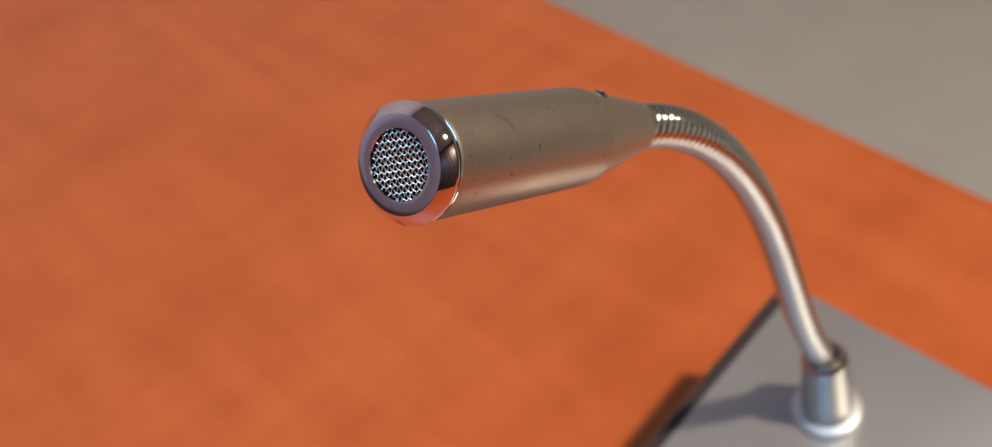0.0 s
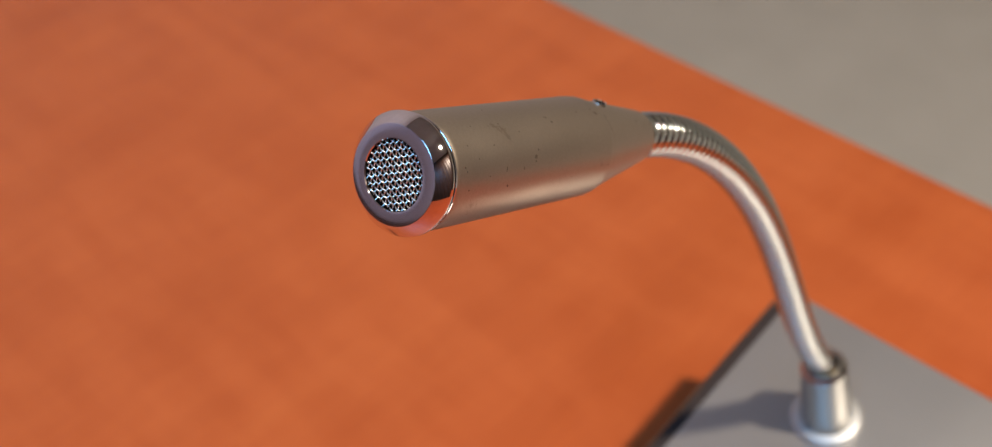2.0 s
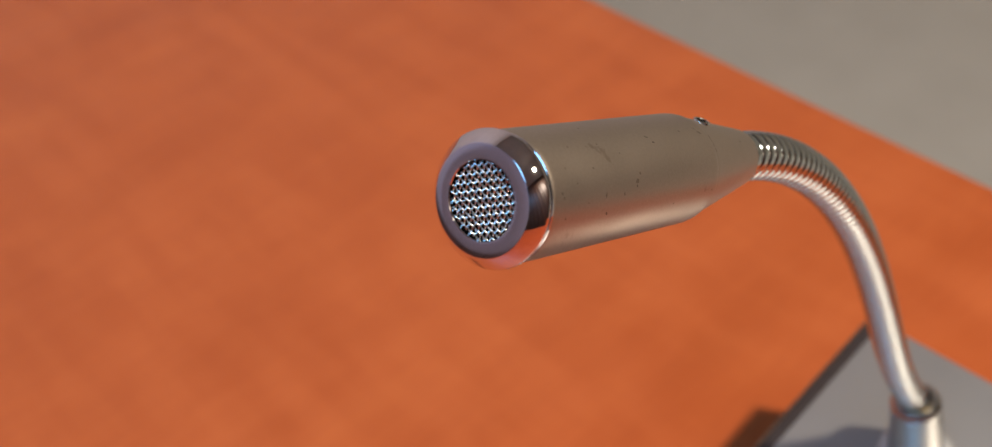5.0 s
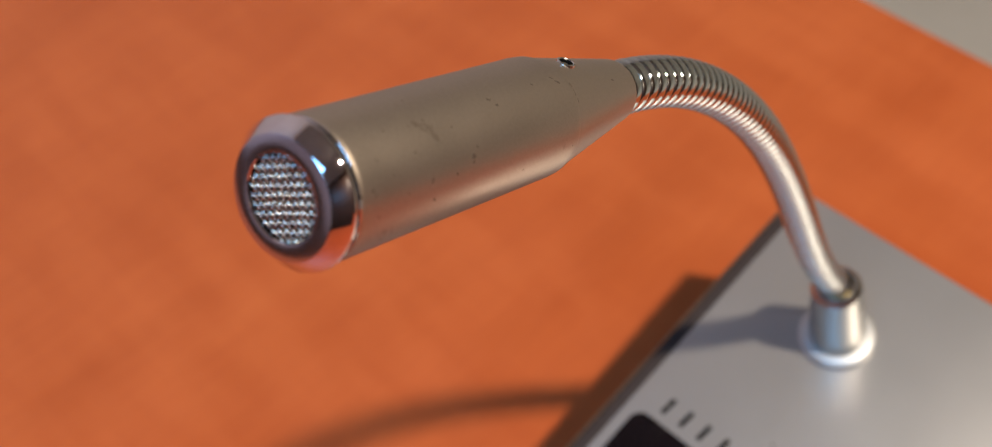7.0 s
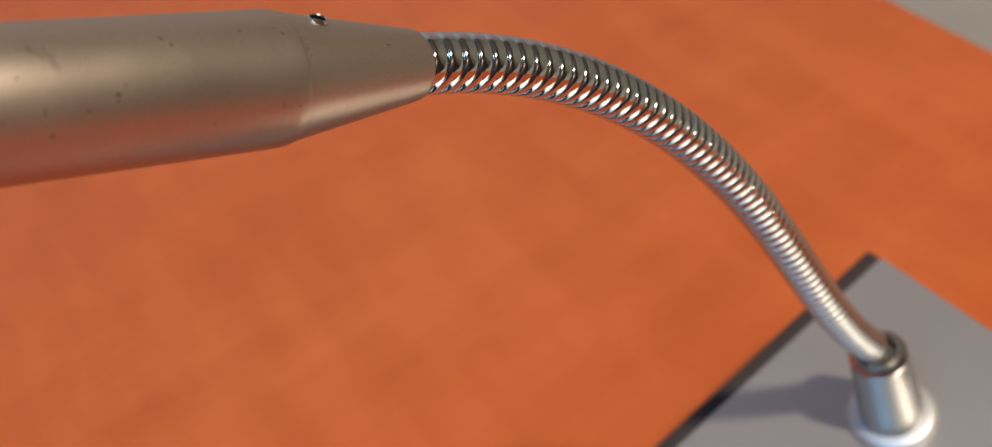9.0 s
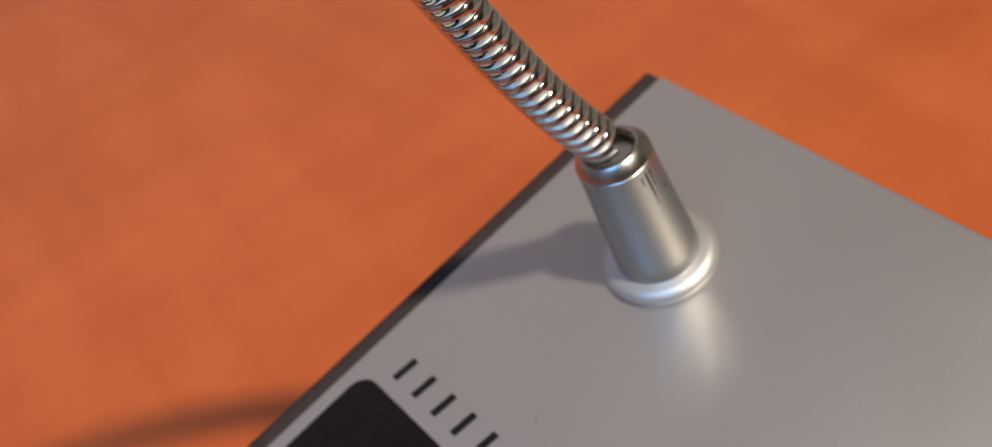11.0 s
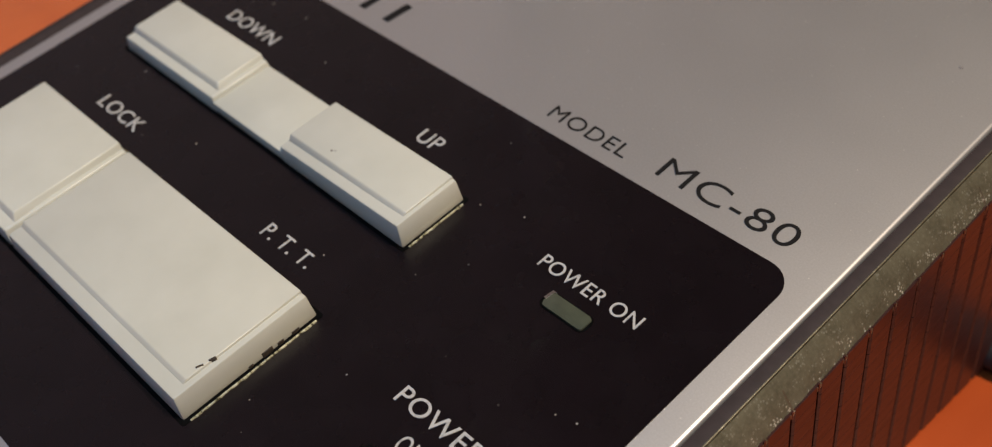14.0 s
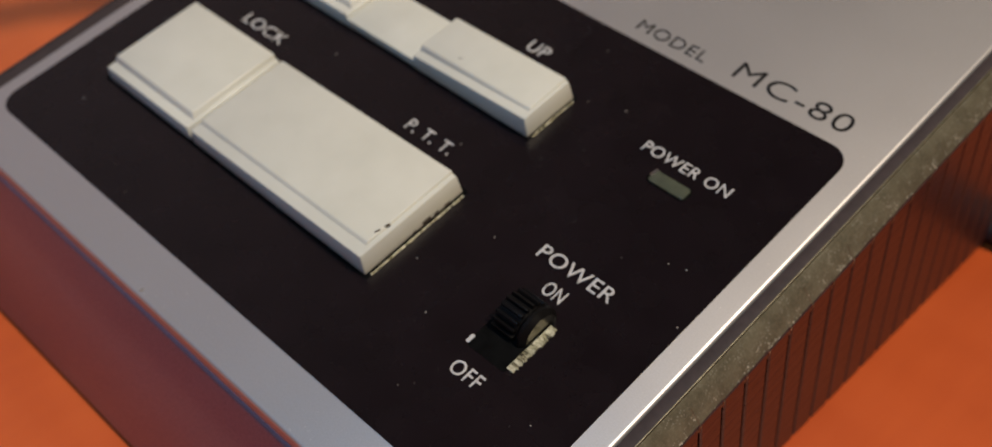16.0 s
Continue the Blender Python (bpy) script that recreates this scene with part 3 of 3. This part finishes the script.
for body, x, y, w_, h_ in (("POWER ON", 6.61, -1.270, 1.12, 0.15), ("POWER", 6.70, -3.02, 0.96, 0.175), ("ON", 7.04, -3.33, 0.25, 0.17), ("OFF", 6.97, -4.54, 0.37, 0.165),
                           ("UP", 4.54, -0.880, 0.30, 0.18), ("DOWN", 1.27, -0.880, 0.85, 0.175), ("LOCK", 1.32, -2.64, 0.76, 0.175), ("P. T. T.", 4.32, -2.635, 0.70, 0.165)):
    words("white_lettering", body, x, y, w_, h_, M_WHITE, 0.013, 0.002, label="white printed lettering")
words("black_lettering", "MODEL", 5.34, 0.165, 0.98, 0.175, M_BLACK, 0.004, -0.008, label="black printed lettering")
words("black_lettering", "MC-80", 6.69, 0.195, 1.47, 0.265, M_BLACK, 0.004, -0.008, label="black printed lettering")
for i in range(7):
    x = 0.36 + i * 0.405
    bm = bmesh.new()
    prism(bm, [(x, 0.19), (x + 0.10, 0.19), (x + 0.13, 0.53), (x + 0.03, 0.53)], 0.0, 0.006)
    part("mark_bar", bm, M_BLACK, mic, "plain black printed bar")

# foot of the gooseneck
FOOT = Vector((1.92, 3.34, 0.0))
TOP = Vector((1.80, 3.38, 1.85))
m_f = along(FOOT, TOP - FOOT)
L = (TOP - FOOT).length
bm = bmesh.new()
lathe(bm, [(-0.02, 0), (-0.02, 0.69), (0.06, 0.70), (0.12, 0.66), (0.15, 0.58), (0.15, 0)], Matrix.Translation(FOOT))
part("flange", bm, M_FLANGE, mic, "satin metal flange")
bm = bmesh.new()
lathe(bm, [(0.1, 0), (0.1, 0.50), (L - 0.16, 0.43), (L - 0.15, 0.415), (L - 0.13, 0.43), (L - 0.105, 0.425), (L - 0.015, 0.345), (L, 0.325), (L - 0.01, 0.295), (L - 0.12, 0.27), (L - 0.12, 0)], m_f)
part("ferrule", bm, M_SATIN, mic, "satin nickel ferrule with dark specks")
# added ring that stands for a brown-gold grease stain
bm = bmesh.new()
lathe(bm, [(L - 0.11, 0.262), (L - 0.055, 0.300), (L - 0.035, 0.292), (L - 0.025, 0.264)], m_f, 48)
part("stain_ring", bm, M_GREASE, mic, "brown-gold grease stain drawn as a ring at the coil foot")

way = (TOP - FOOT).normalized()
for turn_, wide, sa, sb in ((22, 2.0, 0.20, 0.66), (30, 1.2, 0.20, 0.42), (13, 1.4, 0.22, 0.34), (46, 1.5, 0.55, 0.62)):
    bm = bmesh.new()
    rows = []
    for i in range(9):
        w_ = wide * (1 - 0.75 * i / 8)
        h = L - sa - (sb - sa) * i / 8
        r = 0.503 - 0.07 * (h - 0.1) / (L - 0.26) - 0.004
        rows.append([])
        for d in (-w_, w_):
            a = radians(74 + turn_ + d + 0.8 * math.sin(3 * i))
            rows[-1] += [bm.verts.new(FOOT + way * h + Vector((math.sin(a), -math.cos(a), 0)) * (r + e)) for e in (0.0, 0.006)]
    for a, b_ in zip(rows, rows[1:]):
        for k, m in ((0, 1), (1, 3), (3, 2), (2, 0)):
            bm.faces.new((a[k], a[m], b_[m], b_[k]))
    bm.faces.new([rows[0][k] for k in (0, 1, 3, 2)]), bm.faces.new([rows[-1][k] for k in (2, 3, 1, 0)])
    part("stain", bm, M_GRIME, mic, "dark dried stain on the ferrule")

# head of the microphone
HEAD = Vector((2.331, -3.794, 14.451))
TAIL = Vector((1.868, -0.440, 11.612))
axis = (TAIL - HEAD).normalized()
HL = (TAIL - HEAD).length
m_h = along(HEAD, axis)
R, END = 0.507, 4.15
bm = bmesh.new()
lathe(bm, [(0.19, 0.40), (0.19, 0.485), (0.215, R - 0.008), (0.24, R), (2.72, R), (2.79, R - 0.004), (2.822, R - 0.012), (2.828, R - 0.0155), (2.836, R - 0.0150), (2.90, R - 0.030), (END - 0.06, 0.296), (END - 0.03, 0.288), (END, 0.268), (END, 0.20)], m_h, 96)
head_body = part("head_body", bm, M_HEAD, mic, "champagne satin aluminium head with dark specks")
bm = bmesh.new()
lathe(bm, [(0.012, 0.300), (0.0, 0.308), (0.0, 0.424), (0.003, 0.428), (0.097, 0.519), (0.112, 0.525), (0.130, 0.524), (0.142, 0.515), (0.148, 0.470), (0.170, 0.470), (0.173, 0.500), (0.178, 0.507), (0.192, 0.507), (0.195, 0.46), (0.195, 0.30)], m_h, 128)
part("end_ring", bm, M_CHROME, mic, "polished chrome bevelled end ring")
# flat black band puts the groove's shade into colour
bm = bmesh.new()
lathe(bm, [(0.143, 0.47), (0.143, 0.508), (0.174, 0.503), (0.174, 0.47)], m_h, 96)
part("groove_band", bm, M_DARK, mic, "black band for the dark groove behind the ring")
bm = bmesh.new()
lathe(bm, [(-0.002, 0.303), (-0.004, 0.315), (-0.004, 0.418), (-0.002, 0.424)], m_h, 128)
part("ring_face", bm, M_RINGFACE, mic, "satin chrome ring face")
bm = bmesh.new()
lathe(bm, [(0.09, 0), (0.09, 0.300), (0.012, 0.301)], m_h, 48)
part("capsule_well", bm, M_DARK, mic)


def tube(bm, pts, r, seg=5):
    rings = []
    for i, p in enumerate(pts):
        t = (pts[min(i + 1, len(pts) - 1)] - pts[max(i - 1, 0)]).normalized()
        side_ = t.cross(Vector((0, 0, 1)) if abs(t.z) < 0.8 else Vector((1, 0, 0))).normalized()
        up = side_.cross(t)
        rings.append([bm.verts.new(p + (side_ * math.cos(2 * math.pi * k / seg) + up * math.sin(2 * math.pi * k / seg)) * r) for k in range(seg)])
    for a, b_ in zip(rings, rings[1:]):
        for k in range(seg):
            bm.faces.new((a[k], a[(k + 1) % seg], b_[(k + 1) % seg], b_[k]))


bm = bmesh.new()
PITCH, RW = 0.0435, 0.0095
turn = m_h @ pose(0, 0, 0.030, 0, 0, 20)
count = int(0.30 / PITCH)
for way in (0, 1):
    for i in range(-count, count + 1):
        o = i * PITCH
        half = math.sqrt(max(0.300 ** 2 - o * o, 0))
        steps = max(4, int(2 * half / PITCH * 4))
        pts = []
        for k in range(steps + 1):
            u = -half + 2 * half * k / steps
            h = RW * 0.95 * math.cos(math.pi * u / PITCH) * (1 if (i + way) % 2 else -1)
            pts.append(turn @ (Vector((u, o, h)) if way else Vector((o, u, h))))
        tube(bm, pts, RW)
part("grille", bm, M_WIRE, mic, "woven steel wire grille", 80)

# directions round the head: across it and up from it
across = axis.cross(Vector((0, 0, 1))).normalized()
upward = across.cross(axis)


def head_r(q):
    return R if q < 2.72 else R - 0.018 * (q - 2.72) / 0.11 if q < 2.83 else R - 0.0155 + (0.296 - R + 0.0155) * (q - 2.83) / (END - 0.06 - 2.83)


def on_head(q, degrees, lift=0.0):
    a = radians(degrees)
    return HEAD + axis * q + (across * math.sin(a) + upward * math.cos(a)) * (head_r(q) + lift)


# dried specks and short smears: place along the head, angle round it, half length, half width, lean
SPECKS = ((1.38, 68.5, 0.030, 0.022, 0), (1.37, 73, 0.012, 0.014, 0), (1.43, 62, 0.010, 0.014, 0), (1.82, 35, 0.022, 0.012, 20), (1.77, 28, 0.026, 0.009, 30), (0.78, 51, 0.011, 0.010, 0),
          (0.95, 93, 0.020, 0.012, 40), (0.91, 76, 0.008, 0.026, 10), (0.31, 68, 0.012, 0.011, 0), (0.33, 72, 0.007, 0.010, 0), (0.37, 90, 0.010, 0.009, 0), (0.60, 28, 0.009, 0.008, 0),
          (1.01, 5, 0.008, 0.007, 0), (1.23, 41, 0.009, 0.009, 0), (0.41, 48, 0.008, 0.008, 0), (1.00, 29, 0.007, 0.008, 0), (2.67, 30, 0.045, 0.012, 35), (2.64, 25, 0.030, 0.006, 35),
          (2.84, 44, 0.012, 0.040, 0), (2.835, 36, 0.020, 0.030, -15), (2.85, 52, 0.008, 0.026, 0), (3.66, 40, 0.030, 0.007, 30), (2.75, 95, 0.014, 0.012, 0), (2.72, 92, 0.008, 0.007, 0),
          (2.36, 26, 0.024, 0.007, 25), (2.05, 98, 0.009, 0.008, 0), (0.52, 62, 0.006, 0.007, 0), (0.66, 80, 0.007, 0.006, 0), (1.18, 78, 0.009, 0.016, 0))
for q, deg, lo, wi, lean in SPECKS:
    rnd = random.Random(int(q * 100 + deg))
    bm = bmesh.new()
    outline = []
    for k in range(12):
        u = rnd.uniform(0.55, 1.0)
        a, b_ = lo * u * math.cos(k * math.pi / 6), wi * u * math.sin(k * math.pi / 6)
        ca, sa = math.cos(radians(lean)), math.sin(radians(lean))
        outline.append((q + a * ca - b_ * sa, deg + math.degrees((a * sa + b_ * ca) / R)))
    low, top = ([bm.verts.new(on_head(*o, lift)) for o in outline] for lift in (-0.012, 0.0012))
    bm.faces.new(top), bm.faces.new(low[::-1])
    for k in range(12):
        bm.faces.new((low[k], low[(k + 1) % 12], top[(k + 1) % 12], top[k]))
    part("speck", bm, M_SPECK, head_body, "dark dried speck", 0)

# set screw on the tapered end
spot = on_head(3.12, 6)
m_s = along(spot - (spot - HEAD - axis * 3.12).normalized() * 0.045, spot - HEAD - axis * 3.12)
bm = bmesh.new()
lathe(bm, [(0, 0), (0, 0.068), (0.0475, 0.068), (0.051, 0.062), (0.051, 0.034), (0.020, 0.030), (0.020, 0)], m_s, 24)
screw = part("set_screw", bm, M_DARK, mic, "small dark set screw")
bm = bmesh.new()
lathe(bm, [(0.040, 0.062), (0.058, 0.060), (0.066, 0.068), (0.060, 0.080), (0.040, 0.084)], m_s, 24, closed=True)
part("rim", bm, M_WIRE, screw, "bright worn rim")

# gooseneck: a coil wound along a bent line
B = [Vector(p) for p in ((1.897, -0.653, 11.792), (1.593, 1.551, 9.927), (1.681, 2.537, 6.793), (1.647, 2.375, 3.994), (1.782, 3.430, 1.757))]


def bend(t):
    return sum((B[i] * (k * (1 - t) ** (4 - i) * t ** i) for i, k in enumerate((1, 4, 6, 4, 1))), Vector())


fine_ = [bend(i / 2000) for i in range(2001)]
dist = [0.0]
for a, b_ in zip(fine_, fine_[1:]):
    dist.append(dist[-1] + (b_ - a).length)
COIL, RN, SEG = 0.165, 0.257, 36
line, ref = [], Vector((1, 0, 0))              # way, side and up of the bent line, step by step
for i in range(2001):
    t = (fine_[min(i + 1, 2000)] - fine_[max(i - 1, 0)]).normalized()
    ref = (ref - t * ref.dot(t)).normalized()
    line.append((ref.copy(), t.cross(ref)))
STEP = [0.0, 0.022, 0.029, 0.040, 0.056, 0.082, 0.112, 0.150, 0.20, 0.26, 0.38, 0.50]
STEP += [1 - q for q in STEP[-2:0:-1]]


def wire(q):
    """Height of one flattened turn with rounded shoulders and a narrow gap."""
    x = abs(2 * q - 1)
    if x > 0.95:
        return -0.042
    e = max(0.0, x - 0.34) * 0.0825
    return 0.003 - 0.002 * x * x - 0.063 + math.sqrt(0.063 ** 2 - e * e)


bm = bmesh.new()
PER, turns = len(STEP), int(dist[-1] / COIL)
rows, j = [], 0
for i in range(PER * turns):
    q = STEP[i % PER]
    row = []
    for k in range(SEG):
        s = min(max((i // PER + q - k / SEG) * COIL, 0.0), dist[-1])
        j = max(0, j - 40)
        while j < 1999 and dist[j + 1] < s:
            j += 1
        p = fine_[j].lerp(fine_[j + 1], (s - dist[j]) / max(dist[j + 1] - dist[j], 1e-9))
        a = 2 * math.pi * k / SEG
        row.append(bm.verts.new(p + (line[j][0] * math.cos(a) + line[j][1] * math.sin(a)) * (RN + wire(q))))
    rows.append(row)
for i in range(PER * turns - 1):
    a, b_ = rows[i], rows[i + 1]
    for k in range(SEG - 1):
        bm.faces.new((a[k], a[k + 1], b_[k + 1], b_[k]))
    if i >= PER:
        bm.faces.new((a[SEG - 1], rows[i - PER][0], rows[i - PER + 1][0], b_[SEG - 1]))
part("gooseneck", bm, M_COIL, mic, "chromed spiral-wound gooseneck", 60)

# cord that leaves the side of the case
cord = []
for i in range(61):
    t = i / 60
    x, y = 8.9 + 34 * t, 3.05 + 0.5 * math.sin(9 * t) + 5.0 * t * t
    cord.append(Vector((x, y, table_z(y) + 0.27)))
bm = bmesh.new()
tube(bm, cord, 0.26, 14)
part("cord", bm, M_RUBBER, mic, "black rubber-sheathed cord on the table")

# ribs on both sides of the case
RIB = 0.35
for sgn, x in ((1, CX1), (-1, CX0)):
    # black sheet behind the ribs paints the shade of their gaps
    bm = bmesh.new()
    edge = [(-5.8, -0.34), (-6.6, table_z(-6.6) + LIFT + 0.06), (5.42, table_z(5.42) + LIFT + 0.06), (5.42, -0.34)]
    pair = [[bm.verts.new((x + sgn * d, y, z)) for y, z in edge] for d in (0.0, 0.012)]
    bm.faces.new(pair[0]), bm.faces.new(pair[1][::-1])
    for i in range(4):
        bm.faces.new((pair[0][i], pair[0][(i + 1) % 4], pair[1][(i + 1) % 4], pair[1][i]))
    part("gap_sheet", bm, M_DARK, mic, "black sheet that puts shade into the gaps between ribs", 0)
    for i in range(32):
        y = -5.80 + i * RIB
        zt, zb = -0.30, table_z(y) + LIFT + 0.02
        bm = bmesh.new()
        prof = [(x - sgn * 0.02, y), (x + sgn * 0.030, y), (x + sgn * 0.046, y + 0.02), (x + sgn * 0.046, y + RIB - 0.048), (x + sgn * 0.030, y + RIB - 0.030), (x - sgn * 0.02, y + RIB - 0.030)]
        count = int((zt - zb) / 0.19) + 1 if sgn > 0 else 1
        for k in range(count):
            low, top = prism(bm, prof, max(zb, zt - (k + 1) * 0.19 + 0.007) if count > 1 else zb, zt - k * 0.19)
            if k == count - 1:
                for p in low:
                    p.co.z += TABLE_K * (p.co.y - y)
        # small dark block drawn for the shaded notch above each gap
        xo = PX1 + 0.352 if sgn > 0 else PX0 - 0.352
        block(bm, (min(xo - sgn * 0.02, xo + sgn * 0.002), y + RIB - 0.030, -0.40), (max(xo - sgn * 0.02, xo + sgn * 0.002), y + RIB - 0.006, -0.30))
        part("rib", bm, M_RIB if sgn > 0 else M_SHADE, mic, smooth=0)
